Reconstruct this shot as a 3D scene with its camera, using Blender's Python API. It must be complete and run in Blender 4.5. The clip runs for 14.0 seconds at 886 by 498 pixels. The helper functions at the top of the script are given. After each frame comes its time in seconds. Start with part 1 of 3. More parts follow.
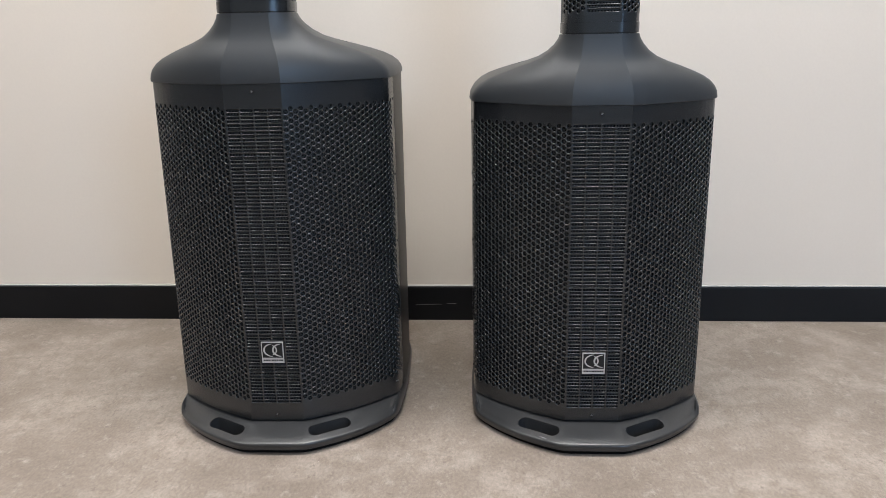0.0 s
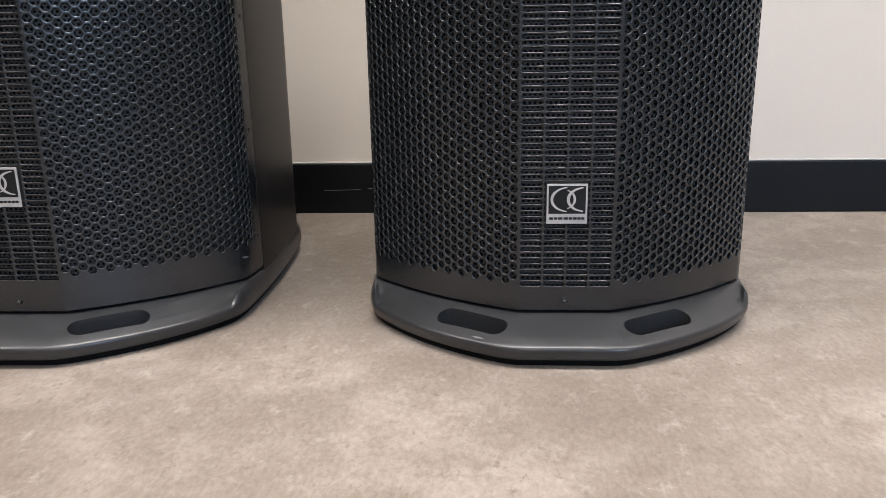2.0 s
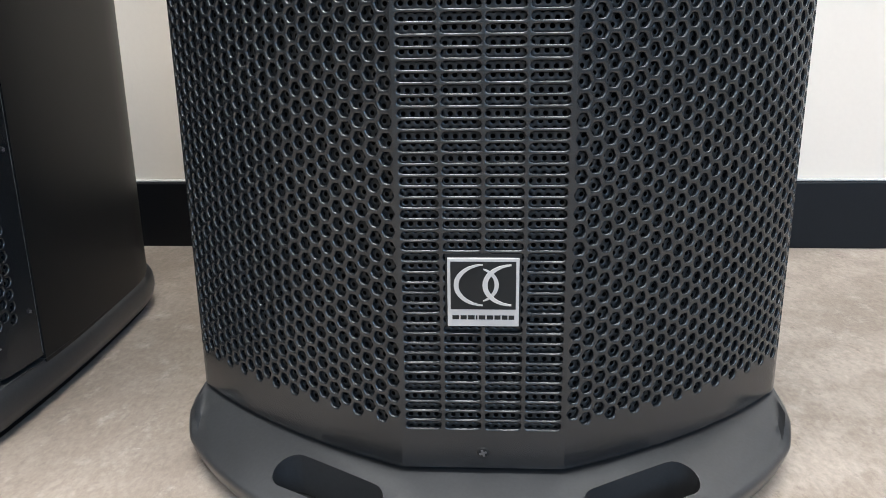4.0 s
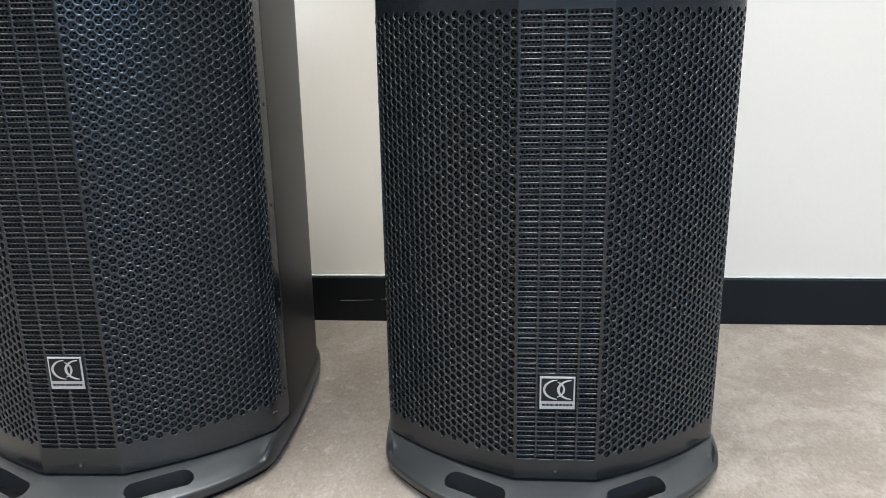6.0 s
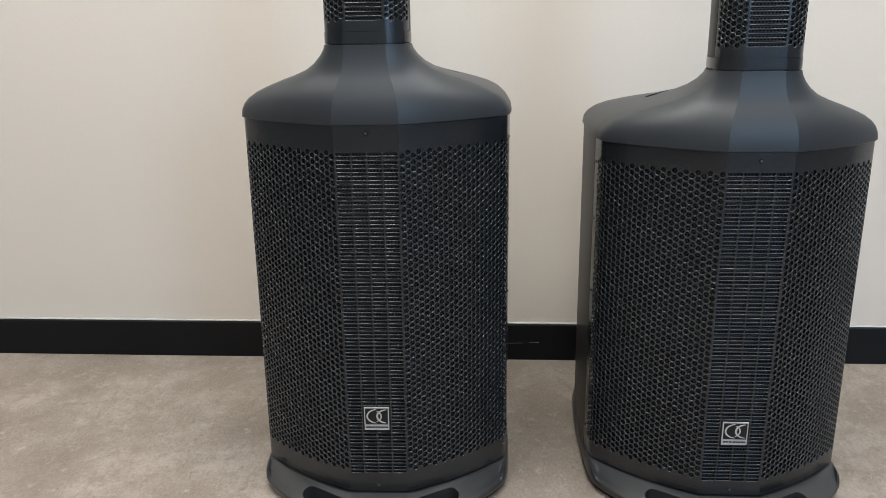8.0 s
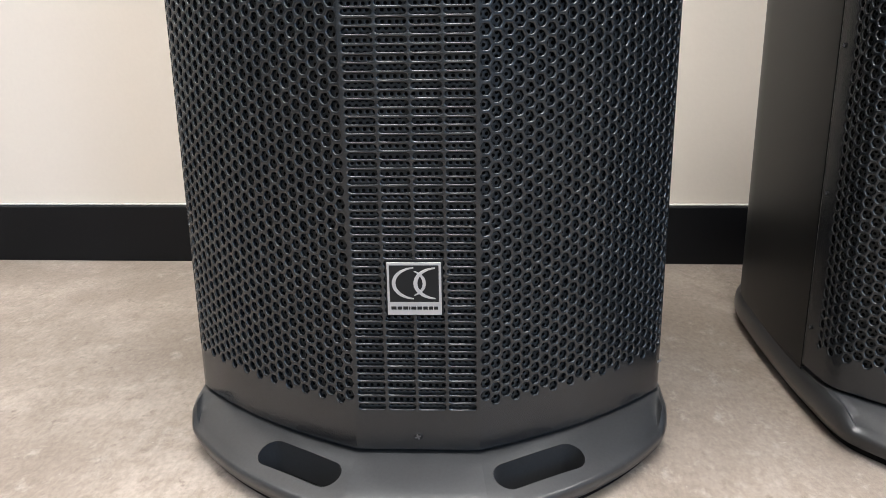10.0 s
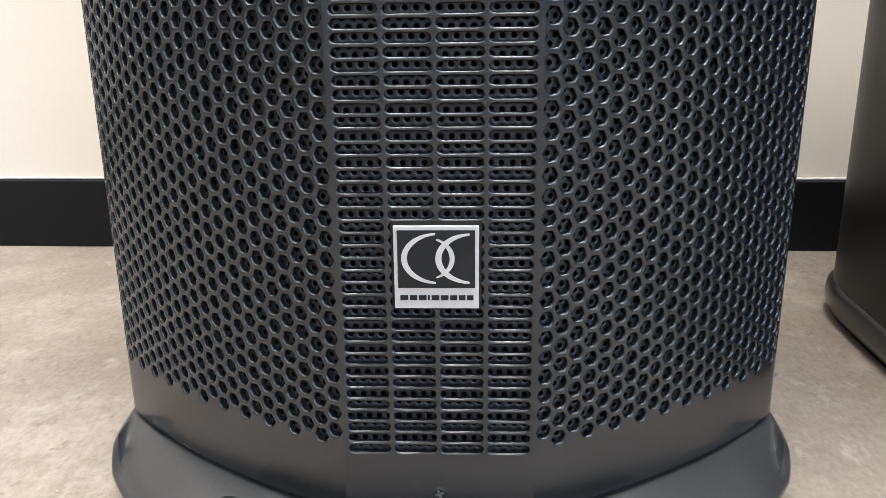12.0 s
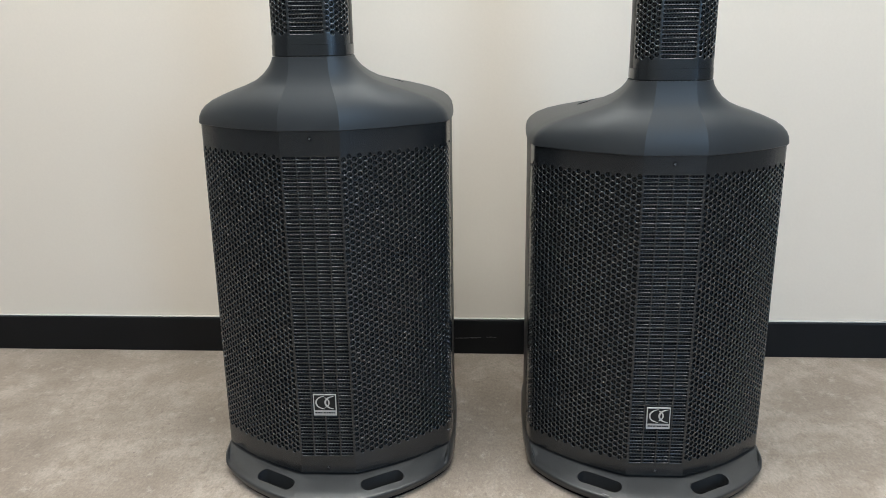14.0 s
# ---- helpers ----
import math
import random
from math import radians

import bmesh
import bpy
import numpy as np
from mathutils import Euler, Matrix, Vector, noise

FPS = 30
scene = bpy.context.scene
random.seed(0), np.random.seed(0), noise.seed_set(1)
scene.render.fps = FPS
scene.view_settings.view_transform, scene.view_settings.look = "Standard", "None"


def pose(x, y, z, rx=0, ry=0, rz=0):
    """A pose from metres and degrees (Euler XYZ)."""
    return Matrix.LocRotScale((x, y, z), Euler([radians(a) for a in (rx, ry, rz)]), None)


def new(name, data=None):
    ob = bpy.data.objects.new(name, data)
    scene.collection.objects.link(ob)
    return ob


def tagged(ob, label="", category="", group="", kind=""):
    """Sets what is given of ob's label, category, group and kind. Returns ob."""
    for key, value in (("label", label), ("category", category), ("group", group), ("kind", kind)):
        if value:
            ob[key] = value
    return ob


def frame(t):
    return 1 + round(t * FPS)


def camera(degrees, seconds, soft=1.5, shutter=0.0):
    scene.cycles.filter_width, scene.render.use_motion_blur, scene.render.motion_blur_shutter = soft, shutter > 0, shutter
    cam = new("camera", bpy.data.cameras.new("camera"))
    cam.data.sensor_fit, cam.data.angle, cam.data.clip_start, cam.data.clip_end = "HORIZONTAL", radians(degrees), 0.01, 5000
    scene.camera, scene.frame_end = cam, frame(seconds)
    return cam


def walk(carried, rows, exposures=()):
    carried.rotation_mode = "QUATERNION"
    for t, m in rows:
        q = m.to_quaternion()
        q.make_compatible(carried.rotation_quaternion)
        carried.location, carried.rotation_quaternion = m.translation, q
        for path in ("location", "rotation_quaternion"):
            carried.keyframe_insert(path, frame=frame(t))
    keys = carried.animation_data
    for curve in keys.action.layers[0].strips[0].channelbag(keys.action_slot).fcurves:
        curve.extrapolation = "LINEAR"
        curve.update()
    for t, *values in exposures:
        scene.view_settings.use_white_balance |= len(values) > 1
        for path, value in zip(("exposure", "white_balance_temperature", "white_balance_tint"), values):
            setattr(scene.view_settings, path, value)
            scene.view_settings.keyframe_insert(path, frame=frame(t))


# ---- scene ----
from mathutils.bvhtree import BVHTree

cam = camera(58.33, 14.0, soft=0.5)
walk(cam, [
    (0.00, pose(0.0575, -1.7316, 0.6514, 74.55, 1.04, 3.48)),
    (0.25, pose(0.0588, -1.7110, 0.6363, 74.35, 1.09, 3.48)),
    (0.50, pose(0.0619, -1.6803, 0.6175, 74.18, 1.10, 3.49)),
    (0.75, pose(0.0681, -1.6319, 0.5903, 74.09, 1.06, 3.50)),
    (1.00, pose(0.0772, -1.5675, 0.5463, 74.10, 1.01, 3.51)),
    (1.25, pose(0.0892, -1.4921, 0.4805, 74.18, 1.00, 3.52)),
    (1.50, pose(0.1060, -1.4114, 0.4057, 74.28, 1.00, 3.50)),
    (1.75, pose(0.1284, -1.3306, 0.3384, 74.33, 0.99, 3.45)),
    (2.00, pose(0.1494, -1.2506, 0.2921, 74.29, 0.97, 3.42)),
    (2.25, pose(0.1624, -1.1727, 0.2742, 74.20, 0.95, 3.42)),
    (2.50, pose(0.1695, -1.1061, 0.2717, 74.12, 0.96, 3.37)),
    (2.75, pose(0.1749, -1.0576, 0.2699, 74.11, 1.01, 3.20)),
    (3.00, pose(0.1815, -1.0183, 0.2682, 74.09, 1.02, 3.06)),
    (3.25, pose(0.1909, -0.9807, 0.2679, 73.98, 0.95, 3.08)),
    (3.50, pose(0.2008, -0.9533, 0.2679, 73.88, 0.87, 3.12)),
    (3.75, pose(0.2101, -0.9377, 0.2685, 73.80, 0.80, 3.16)),
    (4.00, pose(0.2181, -0.9337, 0.2706, 73.75, 0.74, 3.22)),
    (4.25, pose(0.2241, -0.9413, 0.2750, 73.73, 0.71, 3.28)),
    (4.50, pose(0.2274, -0.9604, 0.2825, 73.75, 0.69, 3.35)),
    (4.75, pose(0.2275, -0.9910, 0.2938, 73.80, 0.69, 3.43)),
    (5.00, pose(0.2236, -1.0329, 0.3098, 73.90, 0.72, 3.52)),
    (5.25, pose(0.2150, -1.0862, 0.3312, 74.05, 0.77, 3.64)),
    (5.50, pose(0.2005, -1.1505, 0.3630, 74.22, 0.85, 3.75)),
    (5.75, pose(0.1777, -1.2244, 0.4265, 74.24, 0.88, 3.78)),
    (6.00, pose(0.1541, -1.3044, 0.5025, 74.21, 0.91, 3.83)),
    (6.25, pose(0.1365, -1.3866, 0.5656, 74.27, 0.95, 3.97)),
    (6.50, pose(0.1164, -1.4666, 0.6201, 74.30, 0.98, 3.99)),
    (6.75, pose(0.0855, -1.5390, 0.6729, 74.22, 0.94, 3.72)),
    (7.00, pose(0.0505, -1.5959, 0.7111, 74.17, 0.88, 3.50)),
    (7.25, pose(0.0180, -1.6298, 0.7227, 74.27, 0.84, 3.67)),
    (7.50, pose(-0.0217, -1.6380, 0.7190, 74.35, 0.81, 3.86)),
    (7.75, pose(-0.0765, -1.6218, 0.7140, 74.22, 0.77, 3.70)),
    (8.00, pose(-0.1314, -1.5945, 0.7081, 73.98, 0.73, 3.43)),
    (8.25, pose(-0.1699, -1.5662, 0.6960, 73.80, 0.72, 3.35)),
    (8.50, pose(-0.1928, -1.5221, 0.6642, 73.79, 0.72, 3.39)),
    (8.75, pose(-0.2054, -1.4485, 0.6031, 74.02, 0.71, 3.46)),
    (9.00, pose(-0.2128, -1.3607, 0.5294, 74.18, 0.75, 3.54)),
    (9.25, pose(-0.2196, -1.2767, 0.4626, 74.05, 0.84, 3.66)),
    (9.50, pose(-0.2264, -1.1986, 0.4075, 73.94, 0.89, 3.77)),
    (9.75, pose(-0.2333, -1.1269, 0.3632, 73.89, 0.88, 3.88)),
    (10.00, pose(-0.2401, -1.0622, 0.3284, 73.87, 0.85, 3.96)),
    (10.25, pose(-0.2470, -1.0051, 0.3016, 73.88, 0.79, 4.02)),
    (10.50, pose(-0.2539, -0.9562, 0.2817, 73.88, 0.74, 4.04)),
    (10.75, pose(-0.2607, -0.9163, 0.2671, 73.87, 0.71, 4.01)),
    (11.00, pose(-0.2676, -0.8861, 0.2567, 73.82, 0.71, 3.93)),
    (11.25, pose(-0.2744, -0.8661, 0.2492, 73.72, 0.76, 3.78)),
    (11.50, pose(-0.2805, -0.8569, 0.2439, 73.57, 0.86, 3.58)),
    (11.75, pose(-0.2805, -0.8596, 0.2462, 73.61, 0.79, 3.49)),
    (12.00, pose(-0.2724, -0.8867, 0.2587, 73.77, 0.63, 3.51)),
    (12.25, pose(-0.2573, -0.9558, 0.2839, 73.78, 0.65, 3.49)),
    (12.50, pose(-0.2311, -1.0682, 0.3381, 73.81, 0.73, 3.47)),
    (12.75, pose(-0.1920, -1.2147, 0.4305, 74.00, 0.74, 3.50)),
    (13.00, pose(-0.1527, -1.3606, 0.5253, 74.08, 0.69, 3.46)),
    (13.25, pose(-0.1199, -1.4750, 0.5930, 73.96, 0.68, 3.38)),
    (13.50, pose(-0.0827, -1.5616, 0.6522, 74.15, 0.74, 3.57)),
    (13.75, pose(-0.0569, -1.6231, 0.6930, 74.23, 0.77, 3.57)),
    (14.00, pose(-0.0399, -1.6706, 0.7216, 74.18, 0.77, 3.40)),
], exposures=[(0.0, -0.08, 6500, 10), (1.5, 0.02, 6680, 13), (2.0, 0.17, 6650, 13), (2.5, 0.34, 6550, 11), (3.0, 0.57, 6400, 9), (5.5, 0.64, 6250, 6), (6.0, 0.42, 6140, 5), (6.5, 0.17, 6030, 5), (7.5, -0.18, 6400, 6), (8.5, -0.08, 6480, 9), (9.0, 0.07, 6500, 10), (11.5, 0.94, 6380, 9), (12.5, 0.70, 6480, 8), (13.0, 0.42, 6430, 5), (14.0, -0.08, 6380, 4)])

# ---- world and light ----
world = bpy.data.worlds.new("world")
scene.world = world
world.use_nodes = True
world.node_tree.nodes["Background"].inputs[0].default_value = (0.75, 0.85, 1.0, 1)
world.node_tree.nodes["Background"].inputs[1].default_value = 0.25


def area_lamp(name, m, sx, sy, power, colour):
    data = bpy.data.lights.new(name, "AREA")
    data.shape, data.size, data.size_y, data.energy, data.color = "RECTANGLE", sx, sy, power, colour
    ob = new(name, data)
    ob.matrix_world = m
    return ob


CEILING = 2.6
PANEL_TINT = (1.0, 0.985, 0.965)
for px, watts in ((-1.9, 33), (-0.1, 74), (1.7, 32)):
    area_lamp("ceiling_panel_light", pose(px, -0.78, CEILING - 0.03), 1.5, 0.45, watts, PANEL_TINT)
for px, watts in ((-1.9, 8), (-0.06, 30), (1.7, 8)):
    area_lamp("ceiling_panel_light", pose(px, -3.3, CEILING - 0.03), 0.6, 1.2, watts, PANEL_TINT)
# daylight through the window in the south wall, behind the camera's way
WINDOW = (1.75, 2.95, 1.0, 2.3)
area_lamp("window_daylight", pose((WINDOW[0] + WINDOW[1]) / 2, -4.62, (WINDOW[2] + WINDOW[3]) / 2, 90, 0, 0), WINDOW[1] - WINDOW[0], WINDOW[3] - WINDOW[2], 50, (0.60, 0.97, 1.50))

# ---- materials ----


def material(name, colour, rough=0.5, metal=0.0, spots=0.0, scale=6.0, grain=0.0, grain_scale=400.0, bump=0.0, spec=0.5, second=None, sheen_tint=None):
    """A surface with mottling at a large scale and grain and relief at a small one."""
    m = bpy.data.materials.new(name)
    m.use_nodes = True
    n, l = m.node_tree.nodes, m.node_tree.links
    b = n["Principled BSDF"]
    b.inputs["Roughness"].default_value, b.inputs["Metallic"].default_value = rough, metal
    b.inputs["Specular IOR Level"].default_value = spec
    if sheen_tint:
        b.inputs["Specular Tint"].default_value = (*sheen_tint, 1)
    co = n.new("ShaderNodeTexCoord")
    big, small = n.new("ShaderNodeTexNoise"), n.new("ShaderNodeTexNoise")
    big.inputs["Scale"].default_value, big.inputs["Detail"].default_value = scale, 6
    small.inputs["Scale"].default_value, small.inputs["Detail"].default_value = grain_scale, 3
    l.new(co.outputs["Object"], big.inputs["Vector"])
    l.new(co.outputs["Object"], small.inputs["Vector"])
    mix = n.new("ShaderNodeMix")
    mix.data_type = "RGBA"
    dark = second or [c * (1 - spots) for c in colour]
    mix.inputs[6].default_value, mix.inputs[7].default_value = (*dark, 1), (*colour, 1)
    ramp = n.new("ShaderNodeMapRange")
    ramp.inputs[1].default_value, ramp.inputs[2].default_value = 0.35, 0.65
    l.new(big.outputs[0], ramp.inputs[0])
    l.new(ramp.outputs[0], mix.inputs[0])
    over = n.new("ShaderNodeMix")
    over.data_type, over.blend_type = "RGBA", "MULTIPLY"
    over.inputs[0].default_value = 1.0
    g = n.new("ShaderNodeMapRange")
    g.inputs[1].default_value, g.inputs[2].default_value = 0.3, 0.7
    g.inputs[3].default_value, g.inputs[4].default_value = 1 - grain, 1 + grain
    l.new(small.outputs[0], g.inputs[0])
    l.new(mix.outputs[2], over.inputs[6])
    l.new(g.outputs[0], over.inputs[7])
    l.new(over.outputs[2], b.inputs["Base Color"])
    if bump:
        bm_node = n.new("ShaderNodeBump")
        bm_node.inputs["Strength"].default_value, bm_node.inputs["Distance"].default_value = bump, 0.0008
        l.new(small.outputs[0], bm_node.inputs["Height"])
        l.new(bm_node.outputs[0], b.inputs["Normal"])
    return m


WALL_PAINT = material("wall_paint", (0.625, 0.562, 0.494), 0.7, spots=0.03, scale=1.5, grain=0.01, grain_scale=180, bump=0.15)
# unseen south wall: pale blue stands in for daylight mirrored in grilles and caps
SOUTH_BOUNCE = material("south_wall_bounce", (0.40, 0.44, 0.47), 0.8, spots=0.05, scale=2, grain=0.02, grain_scale=150)
# unseen side walls: this grey is set to control reflections on the speakers
SIDE_DIM = material("side_wall_dim", (0.2, 0.205, 0.21), 0.8, spots=0.05, scale=2, grain=0.02, grain_scale=150)
CEILING_PAINT = material("ceiling_paint", (0.8, 0.8, 0.79), 0.9, spots=0.02, scale=2)
BASEBOARD = material("black_baseboard", (0.0045, 0.005, 0.0062), 0.42, spots=0.2, scale=9, grain=0.1, grain_scale=300, bump=0.1, spec=0.22)
PLASTIC = material("black_moulded_plastic", (0.0240, 0.0275, 0.0315), 0.44, spots=0.12, scale=14, grain=0.08, grain_scale=900, bump=0.05)
# the cap's plastic in a lighter tone, standing in for light on the base
BASE_PLASTIC = material("lightened_base_plastic", (0.030, 0.0305, 0.032), 0.30, spots=0.2, scale=22, grain=0.12, grain_scale=500, bump=0.05)
GRILLE = material("black_grille", (0.0108, 0.0122, 0.0142), 0.225, spots=0.1, scale=20, grain=0.1, grain_scale=1200, bump=0.06, spec=0.68, sheen_tint=(0.95, 0.98, 1.0))
CABINET = material("black_cabinet_paint", (0.0070, 0.0074, 0.0080), 0.40, spots=0.15, scale=12, grain=0.15, grain_scale=900, bump=0.07, spec=0.22, sheen_tint=(0.95, 0.98, 1.0))
RUBBER = material("rubber", (0.004, 0.004, 0.0045), 0.6, spots=0.1, scale=30, spec=0.12)
SEAM = material("dark_gap", (0.004, 0.004, 0.004), 0.9)
SILVER = material("silver_badge", (0.50, 0.485, 0.475), 0.4, metal=0.25, spots=0.05, scale=60)
BADGE_BLACK = material("badge_black", (0.009, 0.010, 0.011), 0.4, spots=0.1, scale=80, spec=0.3)
SCREW = material("screw_steel", (0.2, 0.2, 0.21), 0.35, metal=0.8, spots=0.2, scale=200)
SCRATCH = material("scratch_mark", (0.16, 0.16, 0.16), 0.6)
WORN_EDGE = material("worn_plastic_edge", (0.13, 0.13, 0.13), 0.5, scale=160, grain=0.3, grain_scale=900, second=(0.008, 0.008, 0.009))
SCUFF = material("scuff_mark", (0.30, 0.30, 0.30), 0.6, spots=0.3, scale=300)


def floor_material():
    """Grey-beige vinyl with a concrete look: broad clouds, streaks, fine speckle."""
    m = bpy.data.materials.new("concrete_look_vinyl")
    m.use_nodes = True
    n, l = m.node_tree.nodes, m.node_tree.links
    b = n["Principled BSDF"]
    co = n.new("ShaderNodeTexCoord")

    def cloud(scale, detail, lo, hi, stretch=(1, 1, 1), rough=0.6):
        mp = n.new("ShaderNodeMapping")
        mp.inputs["Scale"].default_value = stretch
        t = n.new("ShaderNodeTexNoise")
        t.inputs["Scale"].default_value, t.inputs["Detail"].default_value, t.inputs["Roughness"].default_value = scale, detail, rough
        r = n.new("ShaderNodeMapRange")
        r.inputs[1].default_value, r.inputs[2].default_value = lo, hi
        l.new(co.outputs["Object"], mp.inputs["Vector"])
        l.new(mp.outputs[0], t.inputs["Vector"])
        l.new(t.outputs[0], r.inputs[0])
        return r.outputs[0], t.outputs[0]

    def blend(a, c, fac):
        x = n.new("ShaderNodeMix")
        x.data_type = "RGBA"
        for sock, val in ((6, a), (7, c)):
            if isinstance(val, tuple):
                x.inputs[sock].default_value = (*val, 1)
            else:
                l.new(val, x.inputs[sock])
        l.new(fac, x.inputs[0])
        return x.outputs[2]

    broad, _ = cloud(5.5, 6, 0.40, 0.59)
    streak, _ = cloud(26, 8, 0.44, 0.62, (1.0, 0.75, 1), 0.7)
    pale, _ = cloud(34, 9, 0.55, 0.71, (1.0, 0.7, 1), 0.75)
    dark, _ = cloud(70, 7, 0.57, 0.68, (1.0, 0.65, 1), 0.72)
    speck, _ = cloud(210, 3, 0.70, 0.76)
    fine, raw = cloud(200, 6, 0.36, 0.64, (1.1, 0.6, 1), 0.75)
    c = blend((0.205, 0.167, 0.137), (0.325, 0.275, 0.236), broad)
    c = blend(c, (0.234, 0.193, 0.160), streak)
    c = blend(c, (0.378, 0.331, 0.290), pale)
    c = blend(c, (0.185, 0.150, 0.124), dark)
    c = blend(c, (0.430, 0.391, 0.353), speck)
    mul = n.new("ShaderNodeMix")
    mul.data_type, mul.blend_type = "RGBA", "MULTIPLY"
    mul.inputs[0].default_value = 1
    g = n.new("ShaderNodeMapRange")
    g.inputs[3].default_value, g.inputs[4].default_value = 0.80, 1.14
    l.new(fine, g.inputs[0])
    l.new(c, mul.inputs[6])
    l.new(g.outputs[0], mul.inputs[7])
    l.new(mul.outputs[2], b.inputs["Base Color"])
    b.inputs["Roughness"].default_value = 0.48
    b.inputs["Specular IOR Level"].default_value = 0.4
    bp = n.new("ShaderNodeBump")
    bp.inputs["Strength"].default_value, bp.inputs["Distance"].default_value = 0.45, 0.0008
    l.new(raw, bp.inputs["Height"])
    l.new(bp.outputs[0], b.inputs["Normal"])
    return m


def liner_material():
    """Perforated sheet behind the grille: staggered round holes."""
    m = bpy.data.materials.new("perforated_liner")
    m.use_nodes = True
    n, l = m.node_tree.nodes, m.node_tree.links
    b = n["Principled BSDF"]
    uv = n.new("ShaderNodeUVMap")
    uv.uv_map = "sheet"

    def lattice(shift):
        add = n.new("ShaderNodeVectorMath")
        add.operation = "ADD"
        add.inputs[1].default_value = shift
        mod = n.new("ShaderNodeVectorMath")
        mod.operation = "WRAP"
        mod.inputs[1].default_value, mod.inputs[2].default_value = (0.00225, 0.0036, 1), (-0.00225, -0.0036, -1)
        ln = n.new("ShaderNodeVectorMath")
        ln.operation = "LENGTH"
        l.new(uv.outputs[0], add.inputs[0])
        l.new(add.outputs[0], mod.inputs[0])
        l.new(mod.outputs[0], ln.inputs[0])
        return ln.outputs["Value"]

    mn = n.new("ShaderNodeMath")
    mn.operation = "MINIMUM"
    l.new(lattice((0, 0, 0)), mn.inputs[0])
    l.new(lattice((0.00225, 0.0036, 0)), mn.inputs[1])
    r = n.new("ShaderNodeMapRange")
    r.inputs[1].default_value, r.inputs[2].default_value = 0.00108, 0.00132
    l.new(mn.outputs[0], r.inputs[0])
    mix = n.new("ShaderNodeMix")
    mix.data_type = "RGBA"
    mix.inputs[6].default_value, mix.inputs[7].default_value = (0.0008, 0.0008, 0.0008, 1), (0.0135, 0.0150, 0.0165, 1)
    l.new(r.outputs[0], mix.inputs[0])
    l.new(mix.outputs[2], b.inputs["Base Color"])
    gloss = n.new("ShaderNodeMath")
    gloss.operation = "MULTIPLY"
    gloss.inputs[1].default_value = 0.4
    l.new(r.outputs[0], gloss.inputs[0])
    l.new(gloss.outputs[0], b.inputs["Specular IOR Level"])
    b.inputs["Roughness"].default_value = 0.36
    rim = n.new("ShaderNodeMapRange")
    rim.inputs[1].default_value, rim.inputs[2].default_value = 0.0010, 0.0018
    l.new(mn.outputs[0], rim.inputs[0])
    bp = n.new("ShaderNodeBump")
    bp.inputs["Strength"].default_value, bp.inputs["Distance"].default_value = 0.8, 0.0005
    l.new(rim.outputs[0], bp.inputs["Height"])
    l.new(bp.outputs[0], b.inputs["Normal"])
    return m


FLOOR = floor_material()
LINER = liner_material()

# ---- mesh helpers ----


def mesh_object(name, verts, faces, mat, parent=None, label="", smooth=None, uv=None):
    me = bpy.data.meshes.new(name)
    me.from_pydata(verts, [], faces)
    me.materials.append(mat)
    if uv:
        layer = me.uv_layers.new(name="sheet")
        flat = [c for poly in me.polygons for i in poly.vertices for c in uv[i]]
        layer.data.foreach_set("uv", flat)
    if smooth is not None:
        me.polygons.foreach_set("use_smooth", [True] * len(me.polygons))
        me.set_sharp_from_angle(angle=radians(smooth))
    me.update()
    ob = new(name, me)
    ob.parent = parent
    if label:
        ob["label"] = label
    return ob


def part(name, bm, mat, parent=None, label="", smooth=None):
    """Links a bmesh as one mesh object under a thing or a part."""
    me = bpy.data.meshes.new(name)
    bmesh.ops.recalc_face_normals(bm, faces=bm.faces)
    bm.to_mesh(me)
    bm.free()
    me.materials.append(mat)
    if smooth is not None:
        me.polygons.foreach_set("use_smooth", [True] * len(me.polygons))
        me.set_sharp_from_angle(angle=radians(smooth))
    ob = new(name, me)
    ob.parent = parent
    if label:
        ob["label"] = label
    return ob


def box(bm, x0, x1, y0, y1, z0, z1, bevel=0.0):
    made = bmesh.ops.create_cube(bm, size=1, matrix=Matrix.Translation(((x0 + x1) / 2, (y0 + y1) / 2, (z0 + z1) / 2)) @ Matrix.Diagonal((x1 - x0, y1 - y0, z1 - z0, 1)))
    if bevel:
        edges = list({e for v in made["verts"] for e in v.link_edges})
        bmesh.ops.bevel(bm, geom=edges, offset=bevel, segments=2, affect="EDGES", profile=0.5)


def box_part(name, dims, mat, parent=None, label="", bevel=0.0):
    bm = bmesh.new()
    box(bm, *dims, bevel)
    return part(name, bm, mat, parent, label)


def bezier(a, c, b, count):
    out = []
    for i in range(1, count + 1):
        u = i / count
        out.append(tuple((1 - u) ** 2 * p + 2 * u * (1 - u) * q + u * u * r for p, q, r in zip(a, c, b)))
    return out


def half_plan(face, face_y, control, corner, back, n_face=4, n_side=16):
    """Half a plan outline, from the middle of the front round to the middle of the back."""
    pts = [(face * i / n_face, face_y) for i in range(n_face + 1)]
    pts += bezier((face, face_y), control, corner, n_side)
    prev = corner
    for ctrl, end, count in back:
        pts += bezier(prev, ctrl, end, count)
        prev = end
    return pts


def full_ring(half, z):
    """A closed ring from half a plan, mirrored."""
    right = [(x, y, z) for x, y in half]
    left = [(-x, y, z) for x, y in reversed(half[1:-1])]
    return right + left


